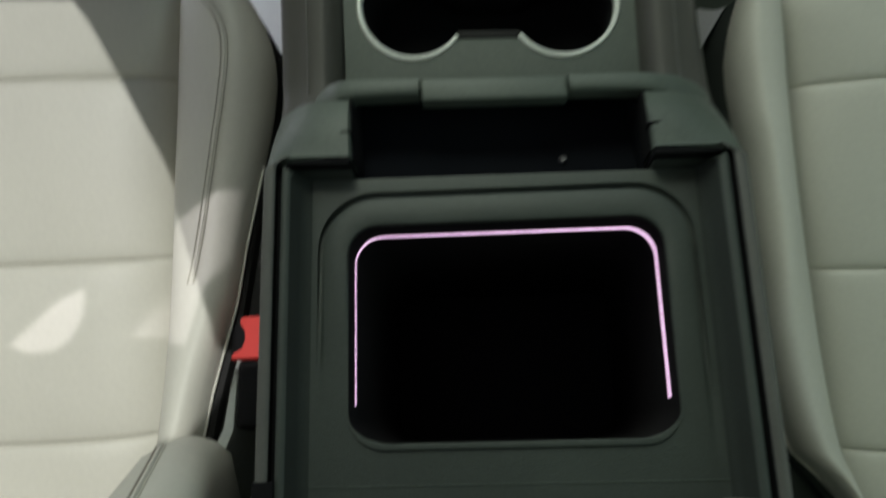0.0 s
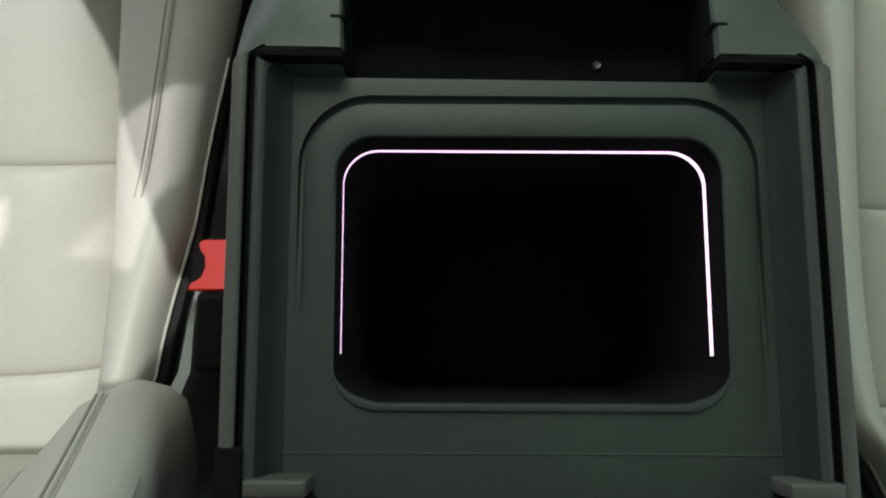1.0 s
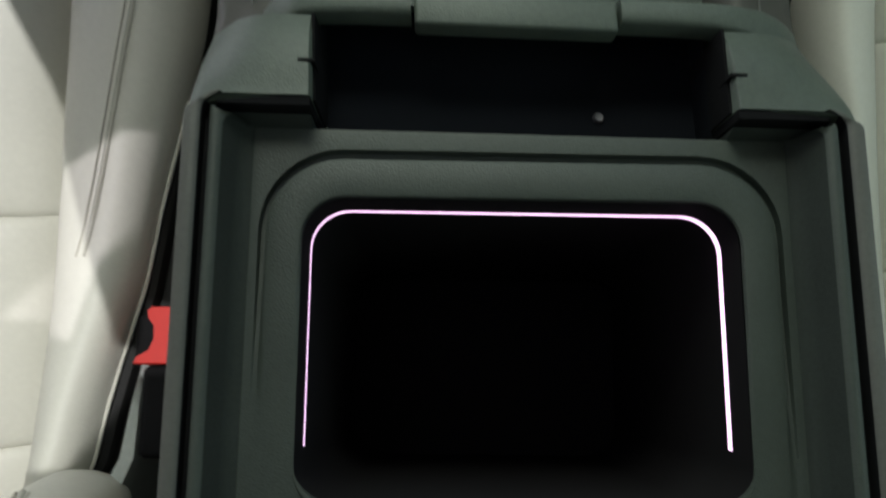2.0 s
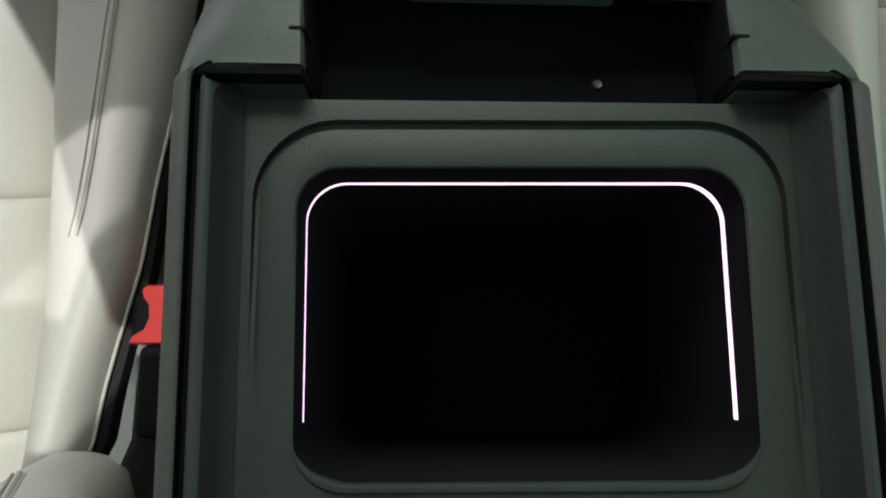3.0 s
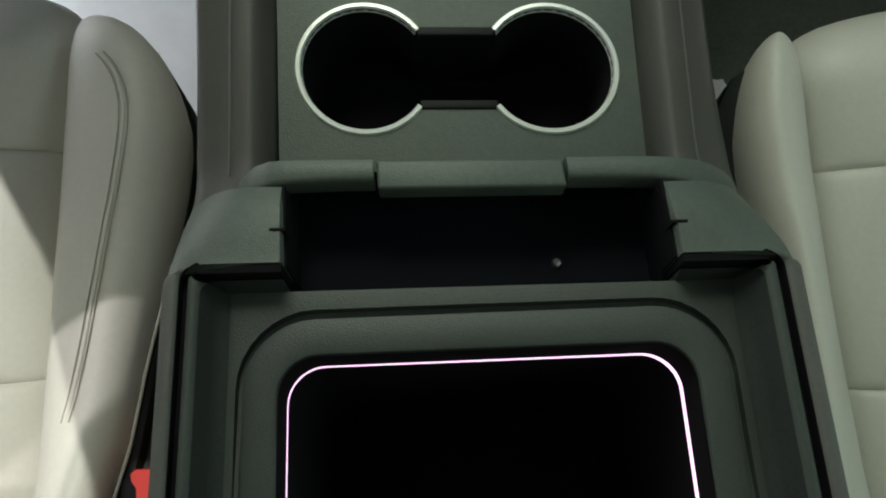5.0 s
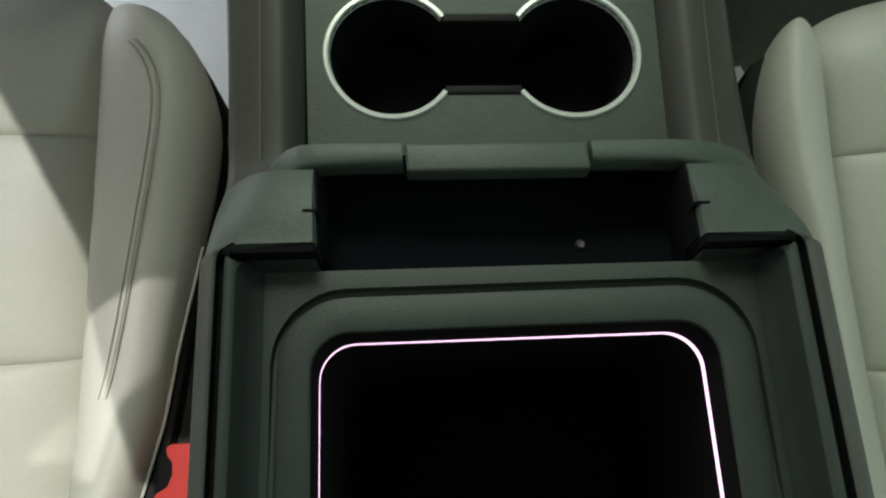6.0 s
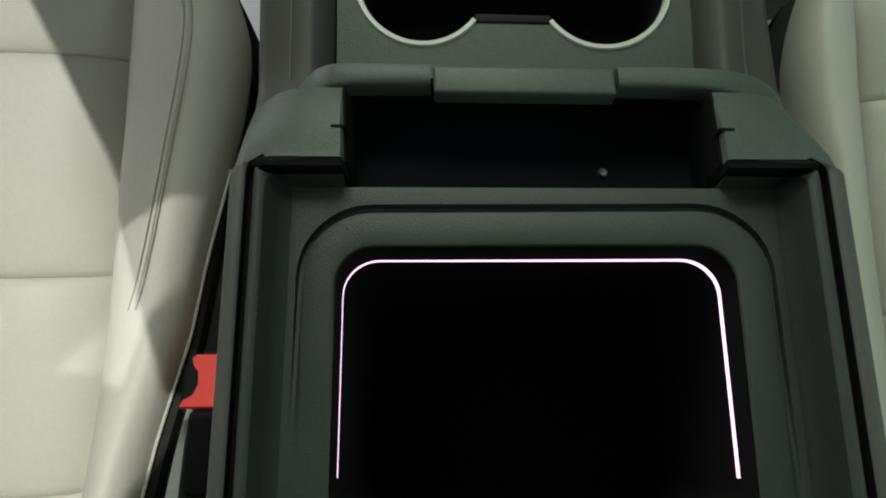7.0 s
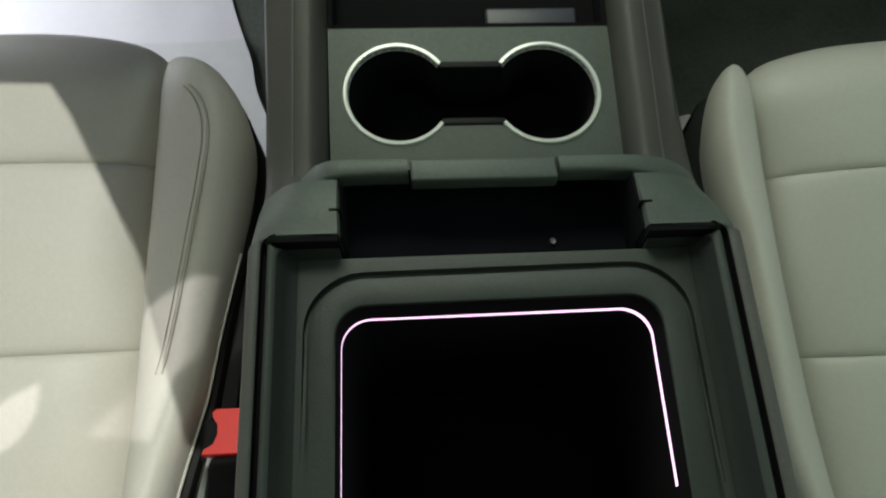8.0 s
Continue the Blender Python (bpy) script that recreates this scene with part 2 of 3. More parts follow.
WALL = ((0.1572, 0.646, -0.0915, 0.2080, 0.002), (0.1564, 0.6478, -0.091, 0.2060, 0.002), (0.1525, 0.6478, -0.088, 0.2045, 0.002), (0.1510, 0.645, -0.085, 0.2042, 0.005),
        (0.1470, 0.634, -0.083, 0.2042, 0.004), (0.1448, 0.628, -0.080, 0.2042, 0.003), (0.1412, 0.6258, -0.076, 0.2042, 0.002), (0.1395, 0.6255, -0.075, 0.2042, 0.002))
# lip and wall: the shade on them is put into darker materials
for name, rows, mat, text in (("inner_lip", WALL[:4], TRAY, ""), ("inner_wall", WALL[3:], SHADE_DARK, "tray wall, its shade put into a darker colour")):
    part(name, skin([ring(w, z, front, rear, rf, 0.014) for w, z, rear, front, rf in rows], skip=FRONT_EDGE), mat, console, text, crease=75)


def fade(points):
    """The groove round the opening runs out towards the rear."""
    cut = len(points) // 2
    a, b = points[cut - 1], points[-1]
    points = points[:cut] + [(a[0], y, a[2]) for y in (0.115, 0.09, 0.065, 0.04)] + points[cut:] + [(b[0], y, b[2]) for y in (0.04, 0.065, 0.09, 0.115)]
    return [(x, y, 0.6255 + (z - 0.6255) * min(1, max(0, (y - (0.065 if x < 0 else 0.03)) / 0.075))) if z > 0.61 else (x, y, z) for x, y, z in points]


ledge = skin([fade(rounded(-w, w, rear, front, rf, rr, z)) for w, z, front, rear, rf, rr in (
    (0.1398, 0.60, 0.2040, -0.0752, 0.002, 0.012), (0.1398, 0.6252, 0.2040, -0.0752, 0.002, 0.012), (0.139, 0.6255, 0.2025, -0.0745, 0.002, 0.012),
    (0.1352, 0.6255, 0.1940, -0.012, 0.042, 0.012), (0.1346, 0.6205, 0.1932, -0.0115, 0.042, 0.012), (0.1325, 0.6200, 0.1898, -0.0095, 0.040, 0.012),
    (0.1308, 0.6278, 0.1882, -0.009, 0.038, 0.012), (0.129, 0.6288, 0.1864, -0.008, 0.037, 0.012),
    (0.1150, 0.6288, 0.1705, 0.008, 0.024, 0.026), (0.1135, 0.6282, 0.1688, 0.0098, 0.023, 0.025), (0.1126, 0.6265, 0.1680, 0.0112, 0.022, 0.024))])
part("ledge", ledge, TRAY, console)
liner = skin([rounded(-w, w, rear, front, 0.022, 0.024, z) for w, z, front, rear in (
    (0.1126, 0.6250, 0.1680, 0.0112), (0.1120, 0.604, 0.1672, 0.0120), (0.108, 0.36, 0.163, 0.018))], caps=(False, True))
part("bin_liner", liner, BIN, console, "deep black lined storage bin")
edge_rows = []
for w, rear, lift in ((0.1136, 0.0094, 0.0), (0.1131, 0.0101, 0.0010), (0.1120, 0.0120, 0.0013), (0.1110, 0.0137, 0.0008), (0.1104, 0.0144, -0.003)):
    pts = rounded(-w, w, rear, 0.07, 0.001, 0.026, 0.6262)[18:36]
    base = rounded(-0.1136, 0.1136, 0.0094, 0.07, 0.001, 0.026, 0.6256)[18:36]
    edge_rows.append([tuple(b + (a - b) * min(1, i / 6, (17 - i) / 6) for a, b in zip((x, y, z + lift), base[i])) for i, (x, y, z) in enumerate(pts)])
part("bin_edge", skin(edge_rows, False), TRAY, console)
# light strip let into the bin wall, round the front and along both sides
line = rounded(-0.1112, 0.1112, -0.05, 0.1664, 0.0215, 0.002, 0.0, 10)[:22]
line = [(0.1112, 0.041, 0)] + line + [(-0.1112, 0.041, 0)]
# the strip is a little slimmer on one side
strip_mesh = skin([[(x * k, y + (k - 1) * 0.1, 0.6017 - d * lerp(x, ((-0.11, 0.62), (-0.07, 1.0), (0.07, 1.0), (0.11, 1.15)))) for x, y, _ in line] for k, d in ((1.0052, 0.0), (1.0046, 0.00005), (1.0046, 0.0047), (1.0052, 0.00475))], closed=False)
part("light_strip", strip_mesh, LED, console, "glowing pinkish white light strip")

# front plates beside the latch recess, and shoulders running forward
DECK0, SLOPE = 0.58, 0.15


def deck_z(y):
    return DECK0 + SLOPE * (y - 0.32)


TOP = ((0.2100, 0.6465), (0.235, 0.645), (0.250, 0.641), (0.262, 0.634))
OUT = ((0.2100, 0.6475), (0.222, 0.640), (0.242, 0.624), (0.262, 0.606), (0.275, 0.598), (0.29, 0.595), (0.31, 0.596), (0.35, 0.602), (0.8, 0.67))


def shoulder_row(y, inner, slim=0.0):
    """Section of the plate or shoulder at y: a bank that falls to the outer edge."""
    o = lerp(y, ((0.21, 0.1705), (0.36, 0.172), (0.5, 0.176), (0.8, 0.179))) - slim * min(1, max(0, (y - 0.30) / 0.1))
    zo = lerp(y, OUT)
    if inner < 0.115:
        zi = lerp(y, TOP)
        mid = [(inner + 0.0012, zi - 0.0002), (inner + 0.006, zi), (0.130, zi), (0.140, zi - 0.1 * (zi - zo)), (0.150, zi - 0.32 * (zi - zo)), (0.158, zi - 0.62 * (zi - zo)), (0.163, zi - 0.85 * (zi - zo))]
        start = zi - 0.0018
    else:
        crest = max(zo + 0.006, deck_z(y) + 0.022)
        mid = [(inner + 0.001, deck_z(y) + 0.006), (0.127, crest - 0.006), (0.132, crest - 0.0012), (0.136, crest), (0.150, crest - 0.003), (0.158, crest - 0.006), (0.163, zo + 0.0005)]
        start = deck_z(y) - 0.002
    return [(inner, FLOOR), (inner, start)] + mid + [(o - 0.003, zo - 0.002), (o - 0.0005, zo - 0.007), (o, zo - 0.018), (o + 0.002, FLOOR)]


for s in (-1, 1):
    part("front_plate", skin([[(s * x, y if i else lerp(x, ((0.148, 0.2142), (0.153, 0.2136), (0.157, 0.2122), (0.160, 0.2104), (0.1625, 0.2087))), z) for x, z in shoulder_row(y, 0.108)] for i, y in enumerate((0.2100, 0.2160, 0.219, 0.226, 0.234, 0.242, 0.250, 0.257, 0.2625))], True, (True, True)), PLASTIC, console)
    part("shoulder", skin([[(s * x, y, z) for x, z in shoulder_row(y, 0.1215, 0.007 if s > 0 else 0.0)] for y in (0.2627, 0.27, 0.28, 0.29, 0.30, 0.32, 0.36, 0.45, 0.6, 0.8)], True, (True, True)), SHOULDER, console)
    # fine stitched seam along the shoulder
    ridge = [(y, next(z for x, z in shoulder_row(y, 0.1215) if x > 0.149)) for y in (0.285 + 0.012 * i for i in range(24))]
    part("shoulder_seam", tube([(s * 0.1475, y, z + 0.0006) for y, z in ridge], 0.0007, 6), RIM, console)
    # narrow slit in the plate beside the recess
    part("slit", box(s * 0.106, s * 0.1145, 0.2322, 0.2338, 0.630, lerp(0.233, TOP) + 0.0004), DEEP_BLACK, console)
    # lip beside the middle tab, its tail running over the shoulder and down
    secs = []
    for x, y0, y1, z in ((0.0562, 0.2658, 0.2806, 0.6345), (0.085, 0.2656, 0.2808, 0.6345), (0.106, 0.2650, 0.2808, 0.6342), (0.116, 0.2640, 0.2808, 0.6332), (0.126, 0.2630, 0.2808, 0.6308),
                         (0.136, 0.2608, 0.2815, 0.6268), (0.146, 0.2606, 0.2805, 0.6215), (0.155, 0.2606, 0.2795, 0.6145), (0.162, 0.2606, 0.2785, 0.6068), (0.167, 0.2606, 0.2778, 0.5985)):
        z -= max(0.0, (x - 0.122) * 1.1) if s < 0 else 0.0
        secs.append([(s * x, y, zz) for y, zz in ((y0, z - 0.016), (y0, z - 0.003), (y0 + 0.001, z - 0.001), (y0 + 0.003, z), (y1 - 0.005, z), (y1 - 0.0015, z - 0.0015), (y1, z - 0.005), (y1 + 0.001, z - 0.03))])
    part("lip", skin(secs, True, (True, True)), PLASTIC, console)
part("latch_tab", box(-0.0545, 0.0545, 0.2612, 0.2790, 0.617, 0.6325, 0.002), PLASTIC, console)
part("lip_front", box(-0.1213, 0.1213, 0.2780, 0.2808, 0.55, 0.6185), PLASTIC, console)
# latch recess: near-black floor and side plates, open above
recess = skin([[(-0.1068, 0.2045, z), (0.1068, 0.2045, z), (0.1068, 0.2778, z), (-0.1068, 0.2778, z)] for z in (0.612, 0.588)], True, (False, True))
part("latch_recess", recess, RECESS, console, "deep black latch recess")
for s in (-1, 1):
    part("recess_side", box(s * 0.1082, s * 0.1066, 0.2145, 0.262, 0.588, 0.638), DEEP_BLACK, console)
    # black strip painted for the shade under the plate's rear edge
    part("shadow_gap", box(s * 0.1083, s * 0.1545, 0.2092, 0.2140, 0.600, 0.6455), DEEP_BLACK, console)
    # filler slope, its corner shade put into the dark colour
    ramp = skin([[(s * x, y, z) for y, z in ((0.2038, 0.610), (0.2038, 0.6256), (0.2050, 0.6270), (0.2072, 0.6345), (0.2080, 0.6352), (0.2081, 0.610))] for x in (0.1090, 0.1100, 0.1470, 0.1485)], True, (True, True))
    part("corner_ramp", ramp, SHADE_DARK, console)
screw = skin([[(0.05 + r * math.cos(k * math.pi / 6), 0.228 + r * math.sin(k * math.pi / 6), z) for k in range(12)] for r, z in ((0.0032, 0.588), (0.0032, 0.5895), (0.0024, 0.5908), (0.001, 0.5905))], True, (False, True))
part("screw", screw, METAL, console, "small grey screw head")

# cup holder deck
TILT_DECK = Matrix.Translation((0, 0.3680, deck_z(0.371))) @ Matrix.Rotation(math.atan(SLOPE), 4, "X")
CUP_X, CUP_R, RING_R, SLOT = 0.0621, 0.0430, 0.0474, 0.0262


def peanut(grow, z, n=28):
    r, h = CUP_R + grow, SLOT + grow
    a = math.asin(h / r)
    pts = []
    for s in (1, -1):
        for i in range(n + 1):
            t = (-math.pi + a) + (2 * math.pi - 2 * a) * i / n
            pts.append(TILT_DECK @ Vector((s * (CUP_X + r * math.cos(t)), s * r * math.sin(t), z)))
    return pts


deck_outer = [TILT_DECK @ Vector(p) for p in ((-0.121, -0.0905, 0), (0.121, -0.0905, 0), (0.121, 0.062, 0), (-0.121, 0.062, 0))]
part("cup_deck", holed(deck_outer, [peanut(0.0, 0)], TILT_DECK.to_3x3() @ Vector((0, 0, -0.004))), PLASTIC, console)
well = skin([peanut(0.0002, -0.0005), peanut(-0.0015, -0.02), peanut(-0.004, -0.075)], True, (False, True))
part("cup_well", well, DEEP_BLACK, console, "black double cup well")
for s in (-1, 1):
    a = math.asin(SLOT / CUP_R) * 0.98
    secs = []
    for i in range(49):
        t = a + (2 * math.pi - 2 * a) * i / 48
        c, q = math.cos(t), math.sin(t)
        secs.append([TILT_DECK @ Vector((s * (-CUP_X + r * c), r * q, z)) for r, z in ((CUP_R - 0.0003, -0.004), (CUP_R + 0.0002, 0.0010), (CUP_R + 0.0010, 0.0022), (RING_R - 0.0010, 0.0020), (RING_R, 0.0004), (RING_R, -0.002))])
    part("cup_ring", skin(secs, True, (True, True)), SILVER, console, "bright satin silver cup ring")
for s in (-1, 1):
    part("bridge_edge", box(-0.026, 0.026, s * SLOT - 0.003, s * SLOT + 0.003, -0.006, 0.0015, 0.001, m=TILT_DECK), BLACK, console)
# tray ahead of the cups
tray_secs = []
for y, dz in ((0.0625, 0.0), (0.066, 0.0), (0.0665, -0.028), (0.33, -0.028)):
    top = 0.0 if y > 0.064 else -0.0005
    prof = ((-0.121, top), (-0.117, top), (-0.1168, dz if dz else top - 0.0002), (0.1168, dz if dz else top - 0.0002), (0.117, top), (0.121, top), (0.121, -0.05), (-0.121, -0.05))
    tray_secs.append([TILT_DECK @ Vector((x, y, z)) for x, z in prof])
pocket = skin(tray_secs, True, (True, True))
part("front_tray", pocket, DEEP_BLACK, console, "black open tray ahead of the cups")
part("tray_panel", box(0.018, 0.100, 0.072, 0.094, -0.0278, -0.020, 0.003, m=TILT_DECK), GLOSS, console, "glossy panel in the tray, a reflection put into its grey")

# open lid on its hinges
for s in (-1, 1):
    part("hinge_block", box(s * (0.122 if s < 0 else 0.132), s * (0.1555 if s < 0 else 0.161), -0.034, -0.0245, 0.60, 0.652, 0.002), RIM, console)
    part("hinge_arm", box(s * (0.120 if s < 0 else 0.130), s * 0.1585, -0.085, -0.035, 0.60, 0.6495, 0.004), BLACK, console)
# black cap laid over the rear end of the left rim
part("hinge_cover", box(-0.1712, -0.1568, -0.1005, -0.008, 0.60, 0.6504, 0.001), DEEP_BLACK, console)
part("tray_seam", box(-0.139, 0.139, -0.0136, -0.0128, 0.620, 0.6260), PLASTIC, console)
part("hinge_bracket", box(-0.1695, -0.1565, -0.058, -0.046, 0.60, 0.6525, 0.003), PLASTIC, console)
part("hinge_spring", box(-0.147, -0.134, -0.0845, -0.046, 0.60, 0.6512, 0.003), SHADE_DARK, console)
part("hinge_panel", box(-0.116, 0.116, -0.0745, -0.058, 0.6258, 0.6280, 0.001), TRAY, console)
LID = Matrix.Translation((0, -0.088, 0.655)) @ Matrix.Rotation(radians(110), 4, "X")
part("lid", box(-0.166, 0.166, 0.0, 0.30, -0.03, 0.03, 0.014, m=LID), PLASTIC, console, "open padded armrest lid")


def askew(y):
    """The front of the console stands very slightly askew to the bin."""
    return lerp(y, ((0.0, -0.006), (0.19, -0.006), (0.208, -0.019), (0.26, -0.028), (0.36, -0.043), (0.9, -0.043))), lerp(y, ((0.0, 0.0), (0.22, 0.0), (0.30, -0.0038), (0.9, -0.0038)))


for ob in console.children:
    for v in ob.data.vertices:
        k, d = askew(v.co.y)
        v.co.y += k * v.co.x
        v.co.x += d
settle(console)


# ---- seats ----
def cushion_base(y):
    return 0.505 + 0.28 * (y - 0.177)


SEAM = ((-0.16, -0.320), (0.02, -0.304), (0.07, -0.301), (0.177, -0.2955), (0.254, -0.291), (0.33, -0.285), (0.43, -0.2775), (0.47, -0.276))
SEAM_SHADED = ((-0.16, -0.315), (0.03, -0.290), (0.18, -0.280), (0.25, -0.275), (0.325, -0.272), (0.40, -0.270), (0.47, -0.268))
EDGE = ((-0.16, -0.325), (-0.05, -0.292), (0.025, -0.252), (0.06, -0.247), (0.09, -0.241), (0.136, -0.230), (0.171, -0.2255), (0.208, -0.2195), (0.238, -0.214), (0.30, -0.203), (0.36, -0.197), (0.47, -0.198))
RISE = ((-0.16, 0.10), (0.025, 0.086), (0.10, 0.060), (0.17, 0.040), (0.25, 0.027), (0.33, 0.016), (0.40, 0.010), (0.47, 0.006))
MID = -0.47           # middle of the seat
NOSE = 0.405          # where the cushion begins to roll over its front
ROLL = 0.055


def along(s, bow=0.0):
    """Point and normal of the cushion's long profile at the length s ahead of y = 0."""
    k = math.hypot(1, 0.28)
    flat = (NOSE - bow) * k
    if s <= flat:
        y = s / k
        return y, cushion_base(y), -0.28 / k, 1 / k
    r, a0 = ROLL, math.atan(0.28)
    a = min((s - flat) / r, radians(105))
    rest = max(0.0, s - flat - r * radians(105))
    y0, z0 = NOSE - bow, cushion_base(NOSE - bow)
    cy, cz = y0 + r * math.sin(a0), z0 - r * math.cos(a0)
    ny, nz = math.sin(a - a0), math.cos(a - a0)
    return cy + r * ny - rest * 0.25, cz + r * nz - rest, ny, nz


def seam_x(y, splay):
    return lerp(y, SEAM_SHADED if splay else SEAM)


def bolster_at(y, narrow, splay):
    """Seam, edge, seam height and rise of the bolster's section at y."""
    xs, xo, h = seam_x(y, splay), lerp(y, EDGE), lerp(y, RISE)
    xo -= narrow * min(1, max(0, (y - 0.12) / 0.15))
    xo += 0.72 * splay * min(1, max(0, (0.15 - y) / 0.08)) * min(1, max(0, (y + 0.01) / 0.03))
    q = max(0.0, (y - 0.32) / 0.122)
    blunt = (max(0.0, 1 - q ** 2.3)) ** 0.42
    xo = xs + 0.003 + (xo - xs - 0.003) * blunt
    h = (h + 0.012) * blunt ** 0.6
    zs = cushion_base(min(y, 0.40)) - 0.010
    if y > 0.40:
        zs -= 0.062 - math.sqrt(max(0.0, 0.062 ** 2 - (y - 0.40) ** 2)) - 0.2 * (y - 0.40)
    return xs, xo, zs, (h, lerp(y, ((0.18, 0.66), (0.34, 0.58))), lerp(y, ((0.18, 0.030), (0.34, 0.048))) * blunt)


def bolster_z(u, zs, h):
    rise, start, drop = h
    z = zs + 0.002 + rise * (0.7 * (1 - (1 - min(u / 0.74, 1)) ** 2.1) + 0.3 * (1 - math.exp(-u / 0.05)))
    if u > start:
        t = (u - start) / (1 - start)
        z -= drop * (1 - math.sqrt(max(0.0, 1 - t ** 2.2)))
    return z


def seat(s, dx, dy, dz, narrow, splay, back, nose, label):
    root = thing("car_seat", (s * MID + dx, 0.1 + dy, FLOOR), label, "car seat", "front seats")

    def put(p):
        return (s * p[0] + dx, p[1] + dy, p[2] + dz)

    part("cushion", box(s * -0.66 + dx, s * -0.29 + dx, -0.18 + dy, 0.385 + dy, FLOOR + 0.11, 0.40 + dz, 0.02), LEATHER, root)
    k = math.hypot(1, 0.28)
    d, crease = (0.0, 0.026) if s == 1 else (-0.010, 0.034)
    for y0, y1 in ((-0.137, 0.025 + d), (0.025 + d, 0.182 + d), (0.182 + d, 0.342 + d), (0.342 + d, 0.62)):
        s0, s1, secs = y0 * k, y1 * k, []
        vs = [0, 0.004, 0.010, 0.018, 0.03, 0.05] + [0.05 + 0.9 * i / 20 for i in range(1, 20)] + [0.95, 0.97, 0.982, 0.990, 0.996, 1]
        us = [0, 0.006, 0.014, 0.025, 0.04, 0.06, 0.09, 0.13] + [0.13 + 0.74 * i / 22 for i in range(1, 22)] + [0.87, 0.91, 0.94, 0.96, 0.975, 0.986, 0.994, 1]
        for j, v in enumerate([0] + vs + [1]):
            row = []
            for i, u in enumerate([0] + us + [1]):
                sl = s0 + (s1 - s0) * v
                xa = seam_x(min(sl / k, 0.43), splay)
                x = xa + (2 * MID - 2 * xa) * u
                bow = nose + 0.014 * abs(2 * u - 1) ** 2.5
                y, z, ny, nz = along(sl, bow)
                d = min(v * (s1 - s0), (1 - v) * (s1 - s0) if y1 < 0.5 else 1)
                e = min(u, 1 - u) * abs(2 * MID - 2 * xa)
                h = 0.0045 * (1 - math.exp(-d / 0.0028)) + 0.0045 * (1 - math.exp(-d / 0.03)) + crease * (1 - math.exp(-e / 0.009)) + 0.042 * (1 - (1 - 0.65 * min(1, max(0, (y - 0.34) / 0.07))) * math.exp(-e / 0.045)) - 0.038 - crease
                h += 0.0010 * noise.noise((x * 18, y * 18, 3 * s + y0)) + 0.0016 * noise.noise((x * 6, y * 6, 9 * s))
                if j in (0, len(vs) + 1) or i in (0, len(us) + 1):
                    h -= 0.03
                row.append(put((x, y + ny * h, z + nz * h)))
            secs.append(row)
        part("cushion_panel", skin(secs, False), LEATHER, root)
    for side in (1, -1):
        def mirrored(p):
            return put((p[0] if side == 1 else 2 * MID - p[0], p[1], p[2]))
        secs = []
        ys = [-0.16 + 0.02 * i for i in range(24)] + [0.315, 0.33, 0.345, 0.36, 0.375, 0.388, 0.40, 0.41, 0.418, 0.425, 0.430, 0.4330, 0.4350, 0.4360, 0.4366, 0.4369]
        for y in (v if v < 0.32 else 0.32 + (v - 0.32) * 1.043 for v in ys):
            xs, xo, zs, h = bolster_at(y, narrow, splay)
            row = [(xs - 0.003, y, zs - 0.06), (xs - 0.001, y, zs - 0.012)]
            for i in range(1, 22):
                u = i / 21
                z = bolster_z(u, zs, h) + 0.0012 * noise.noise((u * 2.5, y * 16, 4 * s + side))
                row.append((xs + (xo - xs) * u, y, z))
            z1 = row[-1][2]
            row += [(xo - 0.001, y, z1 - 0.015), (xo - 0.008, y, z1 - 0.05), (xs, y, zs - 0.10)]
            secs.append([mirrored(p) for p in row])
        bolster = part("cushion_bolster", skin(secs, True, (True, True)), LEATHER, root)
        # double seam on the bolster with a raised band between
        for off, r, name, m in ((-0.0031, 0.0005, "stitching", THREAD), (0.0031, 0.0005, "stitching", THREAD), (0.0, 0.0013, "piping", LEATHER)) if s == 1 else ():
            pts = []
            for i in range(41):
                y = 0.398 - i * 0.0062
                xs, xo, zs, h = bolster_at(y, narrow, splay)
                u = lerp(y, ((0.12, 0.44), (0.165, 0.535), (0.20, 0.566), (0.24, 0.578), (0.28, 0.585), (0.32, 0.60), (0.345, 0.612), (0.36, 0.61), (0.372, 0.595), (0.382, 0.56), (0.389, 0.52), (0.396, 0.46), (0.40, 0.40))) + off / max(0.03, xo - xs)
                pts.append(mirrored((xs + (xo - xs) * u, y, bolster_z(u, zs, h) + 0.0002)))
            part(name, tube(pts, r, 6, 0.5 if m is LEATHER else 1), m, bolster)
        # piped leather edge, then dark trim that also stands for the bolster's shaded side
        pts = []
        for i in range(40):
            y = 0.26 - i * 0.009
            xs, xo, zs, h = bolster_at(y, narrow, splay)
            pts.append(mirrored((xo + 0.0003, y, bolster_z(1, zs, h) + 0.0006)))
        part("edge_piping", tube(pts, 0.0011, 6), LEATHER, bolster)
